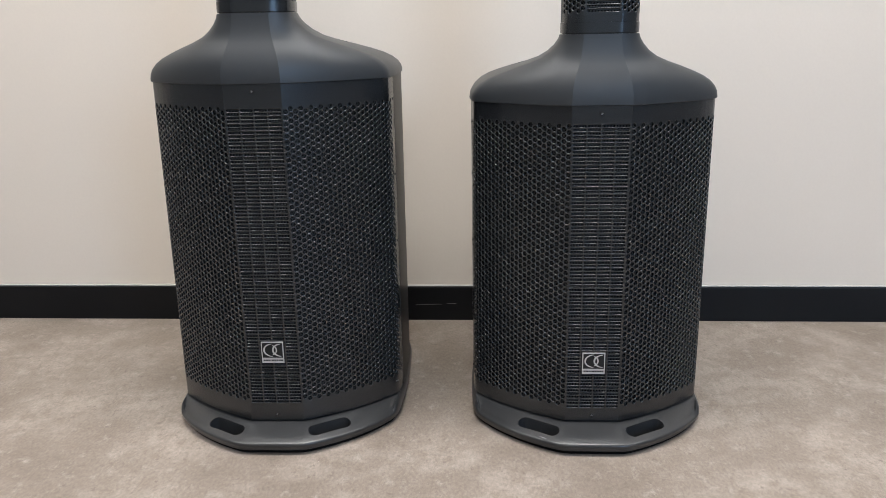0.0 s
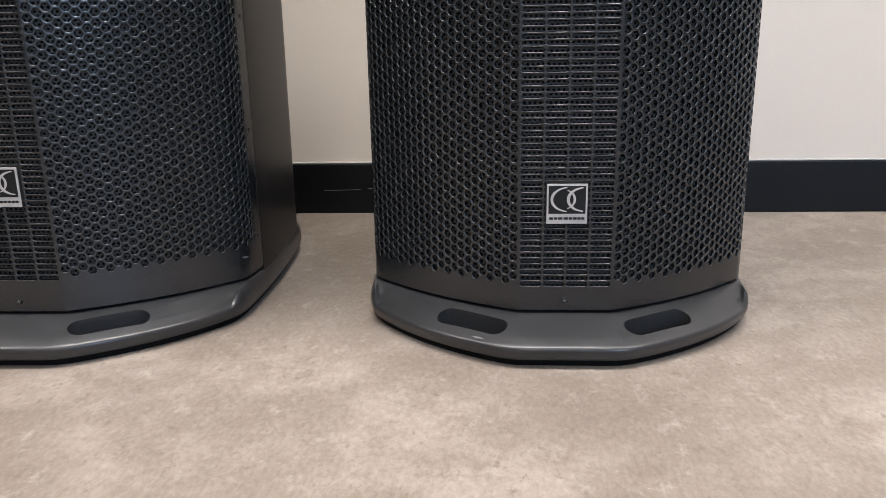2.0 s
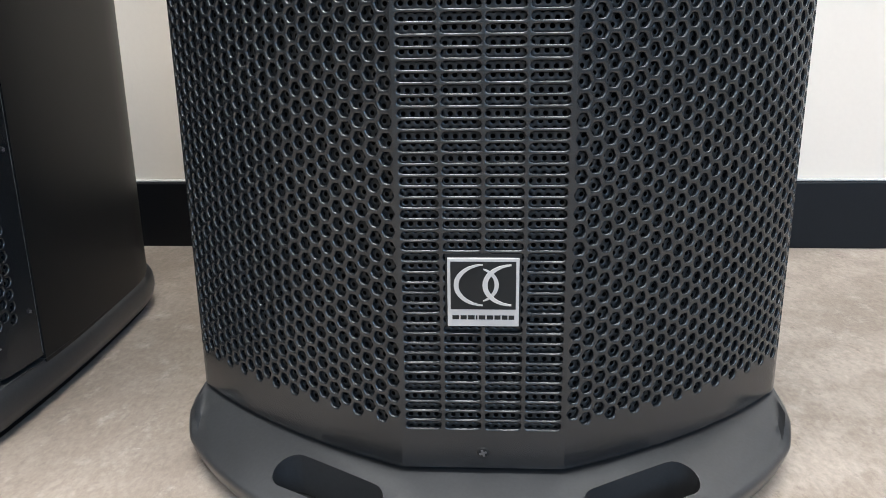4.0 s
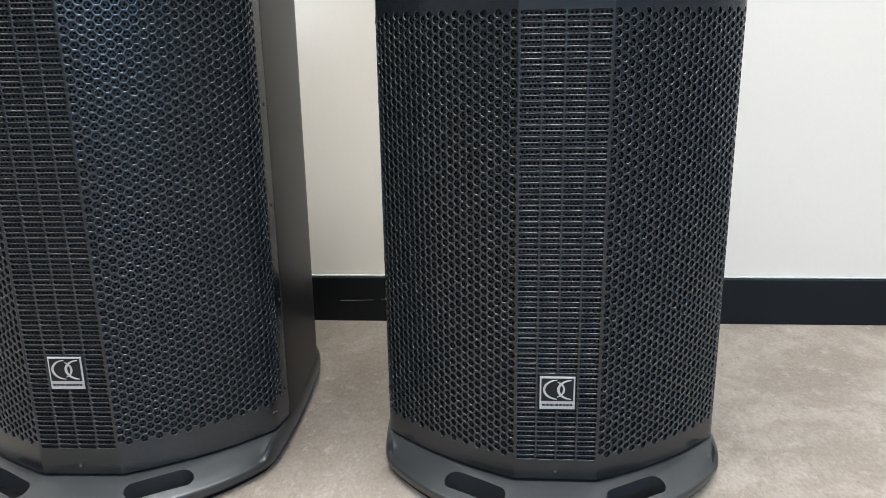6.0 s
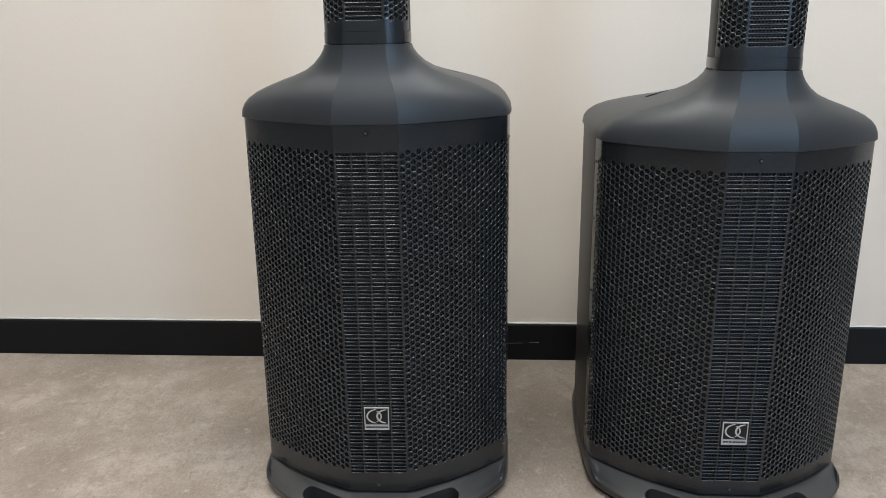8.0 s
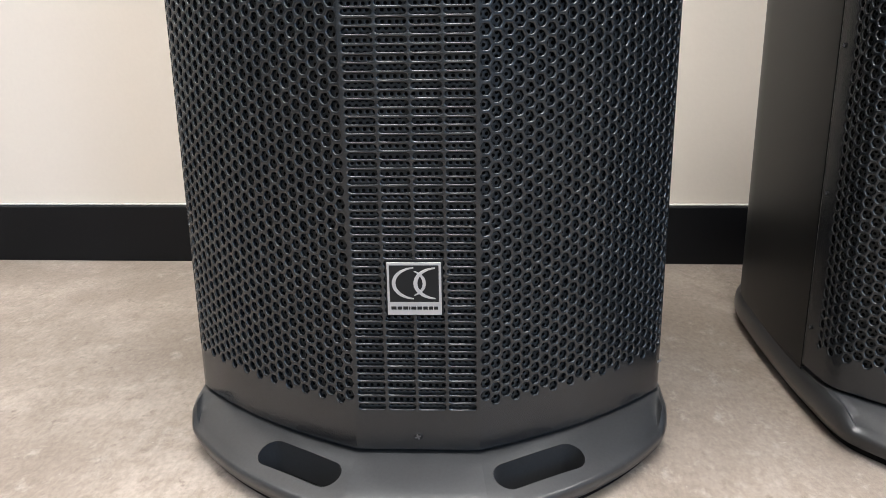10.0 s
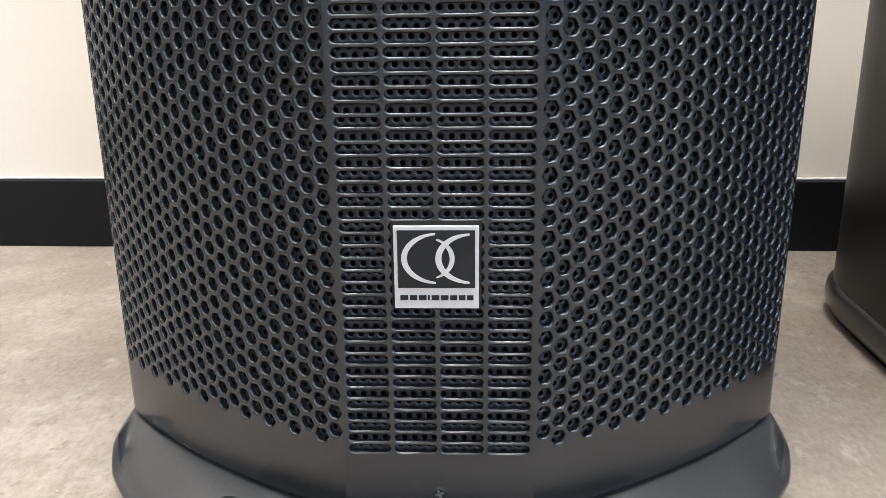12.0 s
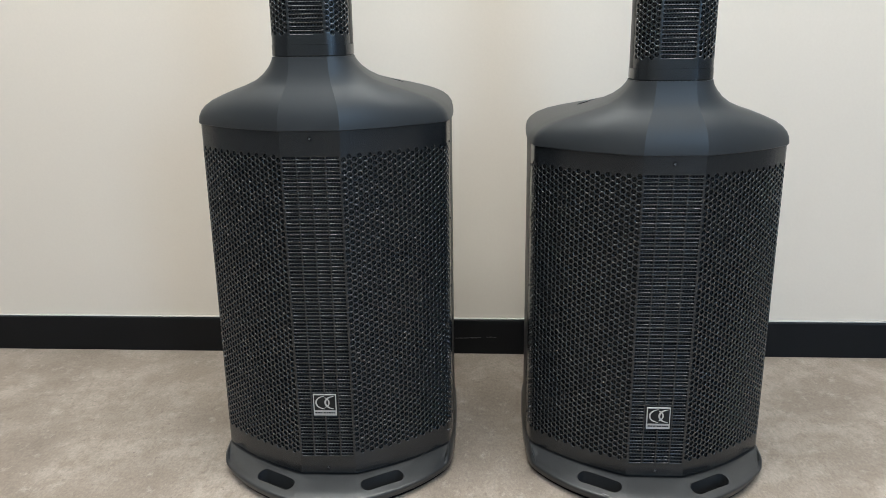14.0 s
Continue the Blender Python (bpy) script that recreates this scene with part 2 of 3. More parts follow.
def offset_half(half, d):
    """The half plan moved outwards by d."""
    out = []
    for i, (x, y) in enumerate(half):
        x0, y0 = half[max(i - 1, 0)] if i else (-half[1][0], half[1][1])
        x1, y1 = half[i + 1] if i + 1 < len(half) else (-half[-2][0], half[-2][1])
        tx, ty = x1 - x0, y1 - y0
        ln = math.hypot(tx, ty)
        nx, ny = ty / ln, -tx / ln
        out.append((0.0 if i in (0, len(half) - 1) else x + nx * d, y + ny * d))
    return out


def loft(rings, close_bottom=True, close_top=True):
    n = len(rings[0])
    verts = [p for r in rings for p in r]
    faces = []
    for k in range(len(rings) - 1):
        for i in range(n):
            j = (i + 1) % n
            faces.append((k * n + i, k * n + j, (k + 1) * n + j, (k + 1) * n + i))
    if close_bottom:
        faces.append(tuple(reversed(range(n))))
    if close_top:
        faces.append(tuple(range((len(rings) - 1) * n, len(rings) * n)))
    return verts, faces


class Sheet:
    """A surface that follows a half plan on both sides of its middle: s runs along it, d goes inwards."""

    def __init__(self, half):
        p = np.array(half)
        self.x, self.y = p[:, 0], p[:, 1]
        self.s = np.concatenate([[0], np.cumsum(np.hypot(np.diff(self.x), np.diff(self.y)))])

    def at(self, s, z, d=0.0):
        a = abs(s)
        x, y = np.interp(a, self.s, self.x), np.interp(a, self.s, self.y)
        e = 0.0015
        tx = np.interp(a + e, self.s, self.x) - np.interp(max(a - e, 0), self.s, self.x)
        ty = np.interp(a + e, self.s, self.y) - np.interp(max(a - e, 0), self.s, self.y)
        ln = math.hypot(tx, ty)
        x, y = x - ty / ln * d, y + tx / ln * d
        return (float(math.copysign(x, s) if s else 0.0), float(y), float(z))


HEX = 0.0090        # distance of the honeycomb rows
SLOT_H = 0.00547    # distance of the slot rows


def grille_mesh(sheet, z0, z1, open0, open1, slot_half, slot_cols, side_end, solid_end, depth=0.0027, lip=0.00090, hole=0.0036, pitch=HEX):
    """A moulded grille: rows of slots in the middle, honeycomb openings on both sides, plain margins."""
    verts, faces = [], []

    def ring(points, d):
        i = len(verts)
        verts.extend(sheet.at(s, z, d) for s, z in points)
        return range(i, i + len(points))

    def bridge(a, b):
        n = len(a)
        for i in range(n):
            j = (i + 1) % n
            faces.append((a[i], a[j], b[j], b[i]))

    def quad(s0, s1, za, zb):
        cuts = max(1, int((s1 - s0) / 0.012))
        for i in range(cuts):
            a, b = s0 + (s1 - s0) * i / cuts, s0 + (s1 - s0) * (i + 1) / cuts
            faces.append(tuple(ring([(a, za), (b, za), (b, zb), (a, zb)], 0)))

    # the middle strip with its slots
    edge = slot_half + 0.0014
    rows = int((open1 - open0) / SLOT_H)
    width = 2 * slot_half / slot_cols
    for side in (-1, 1):
        a, b = sorted((side * slot_half, side * edge))
        quad(a, b, z0, z1)
    quad(-slot_half, slot_half, z0, open0)
    quad(-slot_half, slot_half, open0 + rows * SLOT_H, z1)
    half_l, half_h = width / 2 - 0.0011, SLOT_H / 2 - 0.00100

    def stadium(cs, cz, grow):
        r, l = half_h + grow, half_l + grow
        pts = []
        for turn in (0, 180):
            cx = (l - r) * (1 if turn == 0 else -1)
            for a in (-90, -45, 0, 45, 90):
                pts.append((cs + cx + r * math.cos(radians(a + turn)), cz + r * math.sin(radians(a + turn))))
        return pts

    for r in range(rows):
        cz = open0 + (r + 0.5) * SLOT_H
        for c in range(slot_cols):
            cs = -slot_half + (c + 0.5) * width
            w, h, q = width / 2, SLOT_H / 2, half_l - half_h
            outer = [(cs + q, cz - h), (cs + w, cz - h), (cs + w, cz), (cs + w, cz + h), (cs + q, cz + h),
                     (cs - q, cz + h), (cs - w, cz + h), (cs - w, cz), (cs - w, cz - h), (cs - q, cz - h)]
            last = ring(outer, 0)
            for grow, d in ((0.00085, 0.0), (0.00066, 0.00005), (0.00012, 0.00062), (0.0, 0.00095), (0.0, depth)):
                nxt = ring(stadium(cs, cz, grow), d)
                bridge(last, nxt)
                last = nxt

    # the honeycomb
    rad, step = pitch / math.sqrt(3), pitch * math.sqrt(3) / 2
    corners = [(math.cos(radians(60 * k)), math.sin(radians(60 * k))) for k in range(6)]
    corners = [p for k in range(6) for p in (corners[k], tuple((u + v) / 2 for u, v in zip(corners[k], corners[(k + 1) % 6])))]
    blunt = [(u * 0.972, v * 0.972) if k % 2 == 0 else (u, v) for k, (u, v) in enumerate(corners)]
    count = len(corners)
    cols = int((solid_end - edge) / step) + 2
    for side in (-1, 1):
        for c in range(-1, cols):
            cs = edge + 0.0044 * pitch / 0.0090 + c * step
            for r in range(int((z1 - z0) / pitch) + 3):
                cz = z0 - 0.004 + (r + (0.5 if c % 2 else 0)) * pitch
                outer = [(min(max(cs + rad * a, edge), solid_end), min(max(cz + rad * b, z0), z1)) for a, b in corners]
                if max(p[1] for p in outer) - min(p[1] for p in outer) < 1e-5 or max(p[0] for p in outer) - min(p[0] for p in outer) < 1e-5:
                    continue
                flip = (lambda pts: [(side * a, b) for a, b in (pts if side > 0 else reversed(pts))])
                if cz - pitch / 2 < open0 - 0.002 or cz + pitch / 2 > open1 + 0.0025 or cs > side_end or c < 0:
                    a = list(ring(flip(outer), 0))
                    mid = list(ring([(side * sum(p[0] for p in outer) / count, sum(p[1] for p in outer) / count)], 0))[0]
                    faces.extend((a[i], a[(i + 1) % count], mid) for i in range(count))
                    continue
                last = ring(flip(outer), 0)
                for grow, d in ((1.0, 0.0), (0.78, 0.06), (0.14, 0.72), (0.0, 1.05), (0.0, depth / lip)):
                    nxt = ring(flip([(cs + (hole + lip * grow) * x, cz + (hole + lip * grow) * y) for x, y in blunt]), lip * d)
                    bridge(last, nxt)
                    last = nxt
    return verts, faces


def liner_mesh(sheet, z0, z1, end, d):
    verts, faces, uv = [], [], []
    n = 80
    for i in range(n + 1):
        s = -end + 2 * end * i / n
        for z in (z0, z1):
            verts.append(sheet.at(s, z, d))
            uv.append((s, z))
    for i in range(n):
        faces.append((2 * i, 2 * i + 2, 2 * i + 3, 2 * i + 1))
    return verts, faces, uv


def screw_head(name, m, parent, r=0.0032):
    """A small cross-head screw."""
    bm = bmesh.new()
    bmesh.ops.create_cone(bm, cap_ends=True, segments=14, radius1=r, radius2=r * 0.8, depth=0.0012, matrix=Matrix.Translation((0, 0, 0.0004)))
    ob = part(name, bm, SEAM, parent, "dark cross-head screw")
    ob.matrix_local = m
    bm = bmesh.new()
    for turn in (0, 90):
        bmesh.ops.create_cube(bm, size=1, matrix=Matrix.Translation((0, 0, 0.0011 + turn * 1e-6)) @ Matrix.Rotation(radians(turn + 20), 4, "Z") @ Matrix.Diagonal((r * 1.25, r * 0.34, 0.0006, 1)))
    part("cross", bm, SCREW, ob)
    return ob


# ---- the room ----
X0, X1, Y0, Y1 = -3.4, 3.2, -4.6, 0.012


def structure(name, dims, mat, label, category):
    return tagged(box_part(name, dims, mat), label, category, kind="structure")


structure("floor", (X0 - 0.1, X1 + 0.1, Y0 - 0.1, Y1 + 0.1, -0.1, 0.0), FLOOR, "grey-beige vinyl floor with a cloudy concrete look", "floor")
structure("wall_north", (X0 - 0.1, X1 + 0.1, Y1, Y1 + 0.1, 0, CEILING), WALL_PAINT, "smooth off-white painted wall above a black baseboard", "wall")
bm = bmesh.new()
for dims in ((X0 - 0.1, WINDOW[0], 0, CEILING), (WINDOW[1], X1 + 0.1, 0, CEILING), (WINDOW[0], WINDOW[1], 0, WINDOW[2]), (WINDOW[0], WINDOW[1], WINDOW[3], CEILING)):
    box(bm, *dims[:2], Y0 - 0.1, Y0, *dims[2:])
tagged(part("wall_south", bm, SOUTH_BOUNCE), "unseen wall with a window opening, pale blue to mimic reflected daylight", "wall", kind="structure")
structure("wall_east", (X1, X1 + 0.1, Y0, Y1, 0, CEILING), SIDE_DIM, "unseen side wall, grey set to dim its reflections", "wall")
structure("wall_west", (X0 - 0.1, X0, Y0, Y1, 0, CEILING), SIDE_DIM, "unseen side wall, grey set to dim its reflections", "wall")
structure("ceiling", (X0 - 0.1, X1 + 0.1, Y0 - 0.1, Y1 + 0.1, CEILING, CEILING + 0.1), CEILING_PAINT, "plain white ceiling", "ceiling")
baseboard = tagged(box_part("baseboard", (X0, X1, 0.0, Y1 - 0.0003, 0.0004, 0.0806), BASEBOARD, bevel=0.0012), "satin black baseboard with a fine pale scratch", "baseboard", kind="structure")
box_part("joint_bead", (X0, X1, 0.0055, Y1 - 0.0003, 0.0808, 0.0832), material("joint_sealant", (0.42, 0.41, 0.39), 0.6), baseboard, "thin grey sealant bead", bevel=0.0008)
for sx0, sx1, sz, tilt in ((-0.122, -0.062, 0.0388, 1.6), (-0.05, -0.028, 0.0412, 0.3)):
    s = box_part("scratch", (-(sx1 - sx0) / 2, (sx1 - sx0) / 2, -0.0004, 0.0004, -0.0004, 0.0004), SCRATCH, baseboard)
    s.matrix_local = pose((sx0 + sx1) / 2, -0.0001, sz, 0, -tilt, 0)

# ---- the loudspeakers ----
BODY = half_plan(0.0432, 0.0, (0.127, 0.0362), (0.1825, 0.0958), [((0.1882, 0.1025), (0.1898, 0.112), 6), ((0.1918, 0.125), (0.1938, 0.148), 5), ((0.1970, 0.205), (0.1915, 0.320), 9), ((0.188, 0.390), (0.140, 0.413), 10), ((0.1, 0.43), (0.0, 0.43), 8)])
SEAM_Y = 0.148
BASE = half_plan(0.050, -0.0475, (0.1385, -0.0090), (0.1845, 0.061), [((0.1915, 0.0725), (0.1938, 0.094), 6), ((0.1962, 0.128), (0.1975, 0.16), 5), ((0.1998, 0.235), (0.1952, 0.325), 9), ((0.1918, 0.397), (0.144, 0.419), 10), ((0.1, 0.4345), (0.0, 0.4345), 8)])
BASE[4] = tuple(0.5 * q + 0.25 * (p + r) for p, q, r in zip(BASE[3], BASE[4], BASE[5]))
NECK = half_plan(0.0272, 0.022, (0.0518, 0.0288), (0.056, 0.046), [((0.0568, 0.049), (0.0572, 0.052), 6), ((0.0582, 0.06), (0.0582, 0.066), 5), ((0.0575, 0.082), (0.0555, 0.093), 9), ((0.051, 0.124), (0.035, 0.128), 10), ((0.02, 0.13), (0.0, 0.13), 8)])
COLUMN = offset_half(NECK, -0.0012)
CAP_PROFILE = ((0.0, 0.0), (0.005, 0.002), (0.012, 0.012), (0.020, 0.045), (0.028, 0.105), (0.036, 0.20), (0.044, 0.335), (0.052, 0.49), (0.059, 0.64), (0.067, 0.78), (0.076, 0.875), (0.086, 0.945), (0.0945, 0.985), (0.1005, 1.0))


def between(a, b, u):
    return [(p[0] + (q[0] - p[0]) * u, p[1] + (q[1] - p[1]) * u) for p, q in zip(a, b)]


def cut(ob, cutters):
    """Takes the cutters' shapes out of a mesh, for good."""
    for c in cutters:
        mod = ob.modifiers.new("cut", "BOOLEAN")
        mod.object, mod.operation, mod.solver = c, "DIFFERENCE", "EXACT"
    bpy.context.view_layer.update()
    done = bpy.data.meshes.new_from_object(ob.evaluated_get(bpy.context.evaluated_depsgraph_get()))
    ob.modifiers.clear()
    ob.data = done
    for c in cutters:
        bpy.data.objects.remove(c)


def stadium_prism(length, width, z0, z1):
    bm = bmesh.new()
    r, pts = width / 2, []
    for sign, turn in ((1, 0), (-1, 180)):
        for a in range(-90, 91, 18):
            pts.append((sign * (length / 2 - r) + r * math.cos(radians(a + turn)), r * math.sin(radians(a + turn))))
    low = [bm.verts.new((x, y, z0)) for x, y in pts]
    high = [bm.verts.new((x, y, z1)) for x, y in pts]
    bm.faces.new(reversed(low)), bm.faces.new(high)
    for i in range(len(pts)):
        j = (i + 1) % len(pts)
        bm.faces.new((low[i], low[j], high[j], high[i]))
    return bm


def crescent(cx, cz, r, a0, a1, thick, taper, y, tall):
    """Half a thin moon: an arc that is thickest in its middle."""
    bm = bmesh.new()
    n, rows = 18, []
    for i in range(n + 1):
        u = i / n
        a = radians(a0 + (a1 - a0) * u)
        w = thick * (taper + (1 - taper) * math.sin(math.pi * u))
        rows.append([bm.verts.new((cx + (r + k * w) * math.cos(a), yy, cz + (tall * r + k * w) * math.sin(a))) for yy in (y, y + 0.0006) for k in (-0.5, 0.5)])
    for p, q in zip(rows, rows[1:]):
        for i, j in ((0, 1), (1, 3), (3, 2), (2, 0)):
            bm.faces.new((p[i], p[j], q[j], q[i]))
    for p in (rows[0], rows[-1]):
        bm.faces.new((p[0], p[1], p[3], p[2]))
    return bm


def badge(parent, z0, z1):
    """Square badge: silver rim, black field, two pale moons, a dark line of lettering."""
    h = z1 - z0
    plate = box_part("badge", (-0.0179, 0.0179, -0.0016, 0.0008, z0, z1), SILVER, parent, "silver and black square badge", bevel=0.0002)
    # flat near-black plate draws the shade of the pocket round the badge
    box_part("badge_shade_plate", (-0.0190, 0.0190, -0.0004, 0.0016, z0 - 0.0010, z1 + 0.0019), SEAM, plate, "dark plate for the shaded pocket round the badge")
    box_part("badge_field", (-0.0163, 0.0163, -0.0019, -0.0012, z0 + 0.255 * h, z1 - 0.0017), BADGE_BLACK, plate, "black badge field")
    cz = z0 + 0.615 * h
    for cx, r, tall, a0, a1, thick, y in ((0.0010, 0.0145, 0.74, 95, 265, 0.0024, -0.0024), (0.0152, 0.0143, 0.74, 95, 265, 0.0026, -0.0026), (-0.0040, 0.0107, 0.84, -68, 68, 0.0021, -0.0023)):
        part("moon", crescent(cx, cz, r, a0, a1, thick, 0.28, y, tall), SILVER, plate, "pale crescent shape")
    for x0, x1 in ((-0.0155, -0.0121), (-0.0114, -0.0083), (-0.0076, -0.0043), (-0.0037, -0.0029), (-0.0022, 0.0011), (0.0018, 0.0050), (0.0057, 0.0087), (0.0094, 0.0122), (0.0128, 0.0156)):
        box_part("lettering_bar", (x0, x1, -0.0019, -0.0012, z0 + 0.105 * h, z0 + 0.165 * h), BADGE_BLACK, plate)
    return plate


def subwoofer(top, slots, logo, label, screws):
    """A floor-standing bass cabinet: base plate, cabinet, wrap-round grille, moulded shoulder cap."""
    thing = new("subwoofer")
    tagged(thing, label, "loudspeaker", group="pair of column loudspeakers")
    sheet = Sheet(BODY)
    corner_s = float(np.interp(0.1025, np.array(sheet.y)[:24], sheet.s[:24]))
    solid_end = corner_s + 0.0448
    z0 = 0.030
    # cabinet behind the grille, with smooth sides and back
    k = next(i for i, p in enumerate(BODY) if p[1] >= SEAM_Y - 1e-6 and p[0] > 0.185)
    shell = offset_half(BODY, -0.0105)[:k] + [(BODY[k][0] - 0.0105, BODY[k][1] + 0.0005), (BODY[k][0], BODY[k][1] + 0.0008)] + BODY[k + 1:]
    v, f = loft([full_ring(shell, z0), full_ring(shell, top + 0.005)])
    mesh_object("cabinet", v, f, CABINET, thing, "matt black painted cabinet sides", smooth=30)
    v, f = grille_mesh(sheet, 0.0384, top + 0.006, slots[0], slots[1], 0.0418, 4, corner_s + 0.0285, solid_end)
    mesh_object("grille", v, f, GRILLE, thing, "black moulded grille with slots and honeycomb openings", smooth=75)
    v, f, uv = liner_mesh(sheet, 0.0415, top + 0.006, solid_end - 0.002, 0.0031)
    mesh_object("grille_liner", v, f, LINER, thing, "perforated black sheet behind the grille", uv=uv)
    # the grille's rear edges, rubbed pale where they meet the cabinet
    for side in (-1, 1):
        rows = 60
        zs = [0.040 + (top - 0.042) * i / rows for i in range(rows + 1)]
        wide = [0.00045 + 0.00025 * noise.noise(Vector((side * 3.1, 0, z * 60))) for z in zs]
        v = [sheet.at(side * (solid_end - k * w), z, d) for z, w in zip(zs, wide) for k, d in ((0.0, -0.00012), (1.6, -0.00012), (1.6, 0.0004), (0.0, 0.0004))]
        f = [(4 * i + a, 4 * i + b, 4 * i + 4 + b, 4 * i + 4 + a) for i in range(rows) for a, b in ((0, 1), (1, 2), (2, 3), (3, 0))]
        mesh_object("worn_edge", v, f, WORN_EDGE, thing, "pale worn rear edge of the grille")
    # base plate: upright rim, top rising to the cabinet, dark skirt down to the floor
    rings = [full_ring(offset_half(BASE, d), z) for d, z in ((-0.012, 0.0075), (-0.0034, 0.0075), (-0.0027, 0.0084), (-0.0017, 0.0110), (-0.0007, 0.0140), (0.0000, 0.0168), (-0.0002, 0.0182), (-0.0010, 0.0195), (-0.0024, 0.0205), (-0.0046, 0.0215))]
    rim = offset_half(BASE, -0.0046)
    for u in (0.12, 0.25, 0.45, 0.7, 0.96, 1.15):
        rings.append(full_ring(between(rim, BODY, u), 0.0215 + 0.0140 * min(u, 1.0) ** 0.82))
    # past the front corners the rim stands up to the cabinet's foot as one steep band
    turn = [min(max((i - 20) / 3, 0.0), 1.0) for i in range(len(BASE))]
    turn += turn[1:-1][::-1]
    rings = [[(x, y, z + w * (0.0345 - z) * min(max((z - 0.0168) / 0.0047, 0.0), 1.0) * 0.9) for (x, y, z), w in zip(r, turn)] for r in rings]
    v, f = loft([full_ring(offset_half(BASE, d), z) for d, z in ((-0.0105, 0.0003), (-0.0085, 0.0003), (-0.0078, 0.0013), (-0.0075, 0.0066), (-0.0105, 0.0072))])
    mesh_object("skirt", v, f, RUBBER, thing, "black recessed skirt", smooth=40)
    v, f = loft(rings)
    plate = mesh_object("base_plate", v, f, BASE_PLASTIC, thing, "flared black plastic base plate with two slots")
    tools = []
    for side in (-1, 1):
        bm = stadium_prism(0.073, 0.0215, 0.001, 0.06)
        bm.transform(pose(side * 0.0850, -0.0035, 0, 0, 0, side * 31))
        me = bpy.data.meshes.new("slot_tool")
        bm.to_mesh(me)
        bm.free()
        tools.append(new("slot_tool", me))
    cut(plate, tools)
    plate.data.polygons.foreach_set("use_smooth", [True] * len(plate.data.polygons))
    plate.data.set_sharp_from_angle(angle=radians(36))
    # the two creases between the flat front and the curved flanks
    me = plate.data
    sharp = me.attributes.get("sharp_edge") or me.attributes.new("sharp_edge", "BOOLEAN", "EDGE")
    for e in me.edges:
        a, b = (me.vertices[i].co for i in e.vertices)
        if a.y < 0.004 and b.y < 0.004 and all(0.043 < abs(p.x) < 0.0515 and p.z > 0.0203 for p in (a, b)) and abs(a.x - b.x) < 0.4 * max(abs(a.y - b.y), abs(a.z - b.z)) and 0.004 < a.z and a.x * b.x > 0:
            sharp.data[e.index].value = True
    # shoulder cap, drawn in to the neck
    lip = offset_half(BODY, 0.0028)
    rings = [full_ring(offset_half(BODY, -0.006), top + 0.001), full_ring(offset_half(BODY, 0.0014), top)]
    for h, u in CAP_PROFILE:
        rings.append(full_ring(between(lip, NECK, u), top + h + (0.0012 if h == 0 else 0)))
    v, f = loft(rings)
    cap = mesh_object("shoulder_cap", v, f, PLASTIC, thing, "satin black moulded cap with a flared neck", smooth=21)
    # two grip slots sunk into the shoulders, beside and behind the neck
    tree = BVHTree.FromPolygons(v, f)
    tools = []
    for side in (-1, 1):
        hit, normal, _, _ = tree.ray_cast(Vector((side * 0.098, 0.178, 2.0)), Vector((0, 0, -1)))
        bm = stadium_prism(0.046, 0.016, -0.016, 0.02)
        along = (Vector((1, 0, 0)) - normal * normal.x).normalized()
        bm.transform(Matrix.Translation(hit) @ Matrix((along, normal.cross(along), normal)).transposed().to_4x4())
        me = bpy.data.meshes.new("slot_tool")
        bm.to_mesh(me)
        bm.free()
        tools.append(new("slot_tool", me))
    cut(cap, tools)
    cap.data.polygons.foreach_set("use_smooth", [True] * len(cap.data.polygons))
    cap.data.set_sharp_from_angle(angle=radians(32))
    me = cap.data
    line = [between(lip, NECK, u)[4] for h, u in CAP_PROFILE]
    marks = {(round(sx * p[0], 4), round(p[1], 4)) for p in line for sx in (-1, 1)}
    sharp = me.attributes.get("sharp_edge") or me.attributes.new("sharp_edge", "BOOLEAN", "EDGE")
    for e in me.edges:
        a, b = (me.vertices[i].co for i in e.vertices)
        if abs(a.z - b.z) > 0.002 and all((round(p.x, 4), round(p.y, 4)) in marks for p in (a, b)):
            sharp.data[e.index].value = True
    badge(thing, *logo)
    for x, z in ((0, screws[0]), (0, screws[1])):
        screw_head("screw", pose(x, -0.0002, z, 90, 0, 0), thing)
    for side in (-1, 1):
        for z in (0.075, 0.19, 0.305, 0.42, top - 0.035):
            p = sheet.at(side * (corner_s + 0.037), z)
            screw_head("screw", pose(*p, 90, 0, side * 79), thing, 0.0022)
    return thing


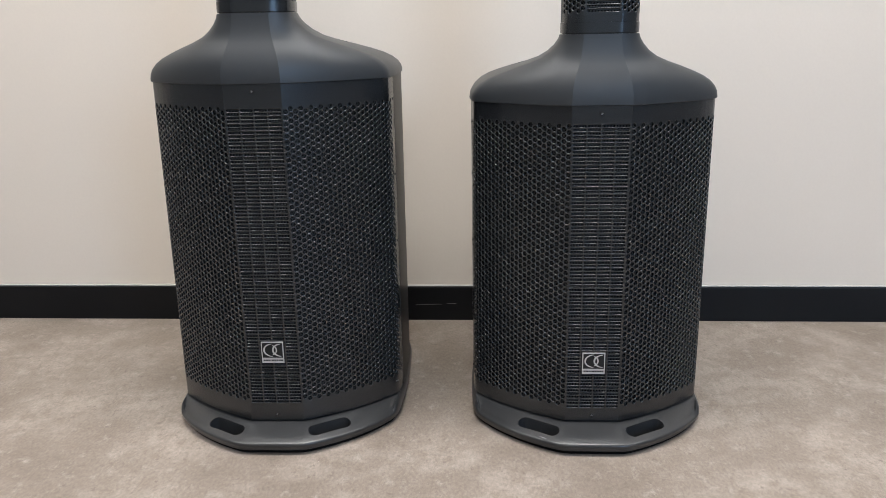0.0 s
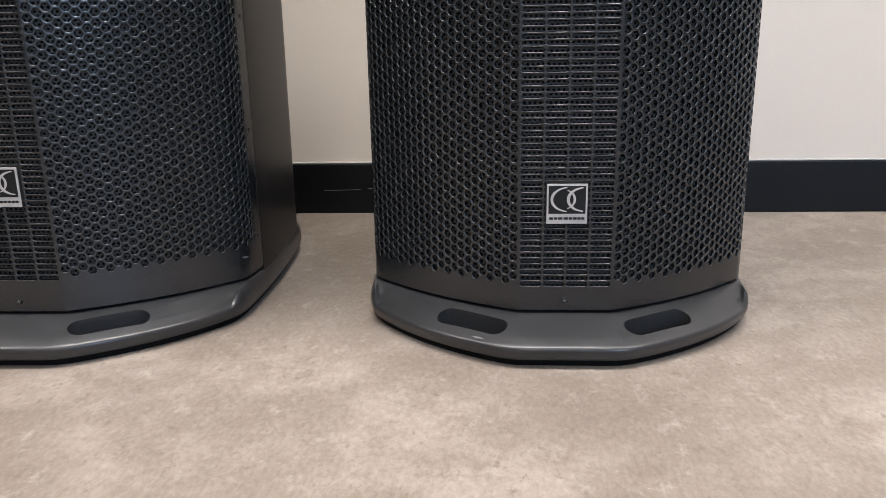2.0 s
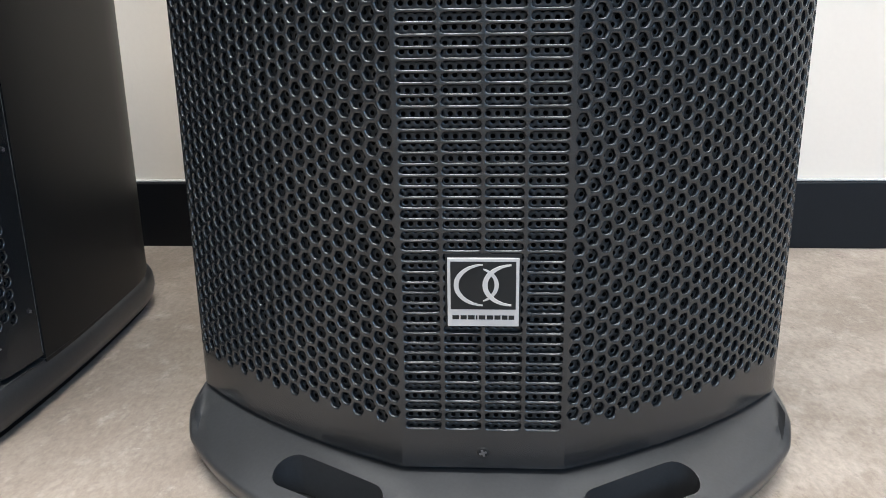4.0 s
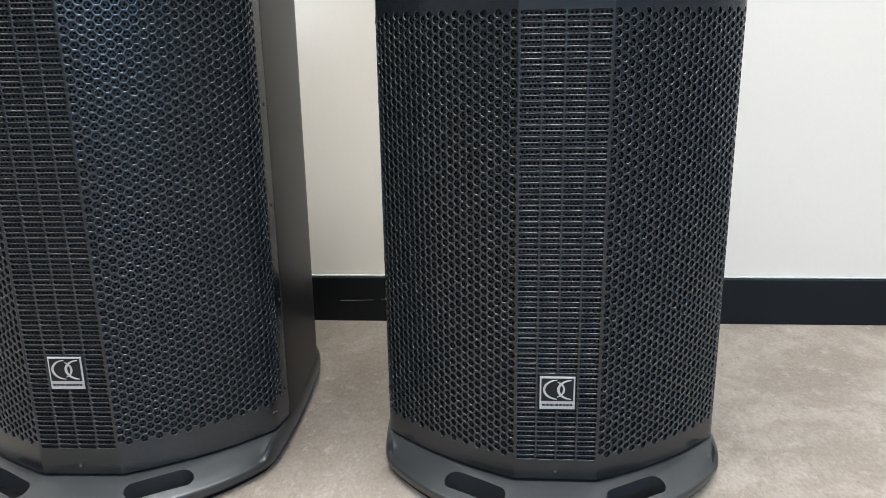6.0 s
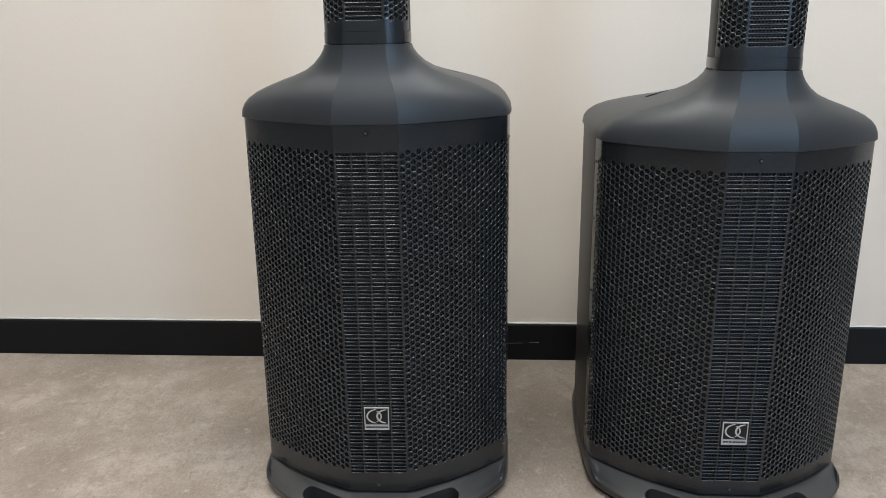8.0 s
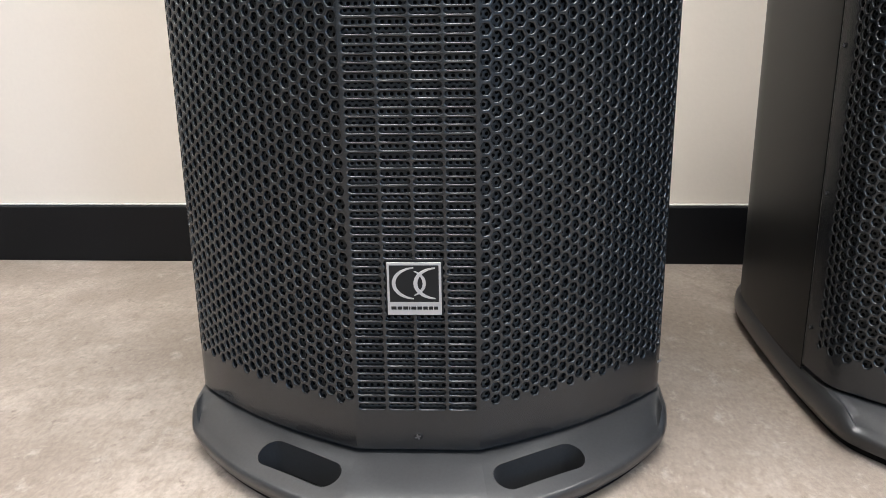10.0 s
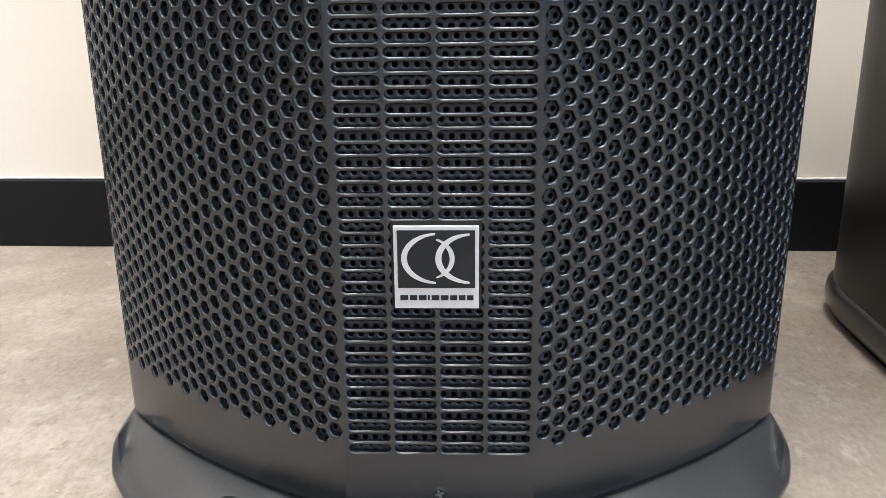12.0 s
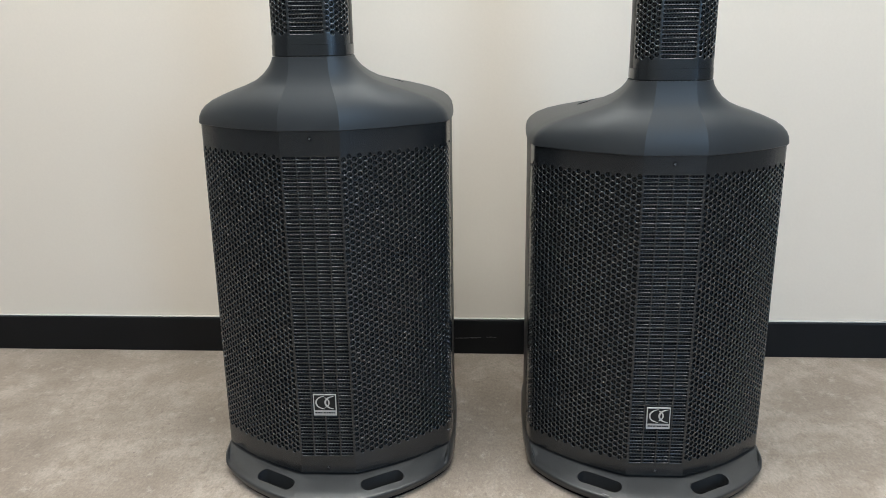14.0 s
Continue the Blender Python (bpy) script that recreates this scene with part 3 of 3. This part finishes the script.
def column(base, height, label):
    """A slim column loudspeaker that stands on the neck."""
    thing = new("column_loudspeaker")
    tagged(thing, label, "loudspeaker", group="pair of slim column arrays")
    v, f = loft([full_ring(offset_half(NECK, -0.0035), base - 0.002), full_ring(offset_half(NECK, -0.0035), base + 0.0012), full_ring(offset_half(NECK, -0.0010), base + 0.0013), full_ring(offset_half(NECK, -0.0005), base + 0.002), full_ring(offset_half(NECK, -0.0005), base + 0.0149), full_ring(offset_half(NECK, -0.0005), base + 0.0164), full_ring(offset_half(NECK, -0.0045), base + 0.0165), full_ring(offset_half(NECK, -0.0045), base + 0.0180)])
    mesh_object("collar", v, f, GRILLE, thing, "plain black plastic collar", smooth=21)
    sheet = Sheet(COLUMN)
    k = next(i for i, p in enumerate(COLUMN) if p[1] >= 0.0515 and p[0] > 0.05)
    end = float(sheet.s[k])
    shell = offset_half(COLUMN, -0.009)[:k] + [(COLUMN[k][0] - 0.007, COLUMN[k][1] + 0.001), (COLUMN[k][0], COLUMN[k][1] + 0.0012)] + COLUMN[k + 1:]
    v, f = loft([full_ring(shell, base + 0.0168), full_ring(shell, base + height)])
    mesh_object("housing", v, f, CABINET, thing, "matt black column housing", smooth=30)
    v, f = grille_mesh(sheet, base + 0.0168, base + height, base + 0.0300, base + height - 0.02, 0.0245, 1, end - 0.006, end - 0.0004, depth=0.0022, lip=0.0009, hole=0.0030, pitch=0.0077)
    mesh_object("grille", v, f, GRILLE, thing, "black grille with slots and honeycomb openings", smooth=75)
    v, f, uv = liner_mesh(sheet, base + 0.0168, base + height, end - 0.002, 0.0027)
    mesh_object("grille_liner", v, f, LINER, thing, uv=uv)
    v, f = loft([full_ring(offset_half(COLUMN, 0.0), base + height), full_ring(offset_half(COLUMN, 0.0006), base + height + 0.01), full_ring(offset_half(COLUMN, -0.006), base + height + 0.015)])
    mesh_object("end_cap", v, f, PLASTIC, thing, smooth=30)
    return thing


def scuff(parent, m, length, width, seed, name="scuff"):
    """A small ragged rub mark lying on a surface."""
    rnd = random.Random(seed)
    bm = bmesh.new()
    n = 14
    low = [bm.verts.new((length * (i / n - 0.5), -width * (0.15 + rnd.random() * 0.5) * math.sin(math.pi * (i + 0.3) / (n + 0.6)), 0)) for i in range(n + 1)]
    high = [bm.verts.new((length * (i / n - 0.5), width * (0.15 + rnd.random() * 0.5) * math.sin(math.pi * (i + 0.3) / (n + 0.6)), 0)) for i in range(n + 1)]
    for i in range(n):
        bm.faces.new((low[i], low[i + 1], high[i + 1], high[i]))
    bmesh.ops.solidify(bm, geom=bm.faces[:], thickness=0.0003)
    ob = part(name, bm, SCUFF, parent, "pale rub mark")
    ob.matrix_local = m
    return ob


PLACE_A = pose(-0.2958, -0.5679, 0, 0, 0, 1.37)
PLACE_B = pose(0.2154, -0.5572, 0, 0, 0, 0.03)
sub_a = subwoofer(0.5795, (0.0683, 0.5455), (0.1398, 0.1760), "taller satin black bass loudspeaker with perforated grille, standing on vinyl", (0.5690, 0.0488))
sub_a.matrix_world = PLACE_A
sub_b = subwoofer(0.5408, (0.0606, 0.5164), (0.1205, 0.1564), "shorter satin black bass loudspeaker with perforated grille, standing on vinyl", (0.5295, 0.0480))
sub_b.matrix_world = PLACE_B
col_a = column(0.5795 + 0.1005, 0.62, "slim black column loudspeaker mounted on the taller bass cabinet")
col_a.matrix_world = PLACE_A
col_b = column(0.5408 + 0.1005, 0.62, "slim black column loudspeaker mounted on the shorter bass cabinet")
col_b.matrix_world = PLACE_B

# ---- wear ----
flank = Sheet(BODY)
scuff(sub_a, Matrix.Translation(Vector(flank.at(0.222, 0.0607)) + Vector((0.0004, -0.0008, 0))) @ pose(0, 0, 0, 90, 0, 47), 0.0085, 0.0035, 3)
scuff(sub_a, Matrix.Translation(Vector(flank.at(-0.1185, 0.2)) + Vector((-0.0004, -0.0008, 0))) @ pose(0, 0, 0, 90, 0, -33), 0.0028, 0.0018, 5, "lint")
scuff(sub_b, pose(-0.0795, -0.0315, 0.0237, 18, 0, -31), 0.013, 0.0026, 8)
dots = random.Random(11)
for speaker in (sub_a, sub_b):
    for _ in range(9):
        x = dots.uniform(-0.11, 0.11)
        y = -0.034 + max(0.0, abs(x) - 0.047) * 0.52 + dots.uniform(0.0, 0.022)
        if 0.045 < abs(x) and y > -0.030 + max(0.0, abs(x) - 0.047) * 0.52:
            continue
        u = (y + 0.038 - max(0.0, abs(x) - 0.047) * 0.52) / 0.038
        scuff(speaker, pose(x, y, 0.0226 + 0.0131 * max(0.0, min(u, 1.0)) ** 0.82, 18, 0, dots.uniform(-40, 40)), dots.uniform(0.0008, 0.002), 0.0007, dots.randint(0, 999), "dust_fleck")
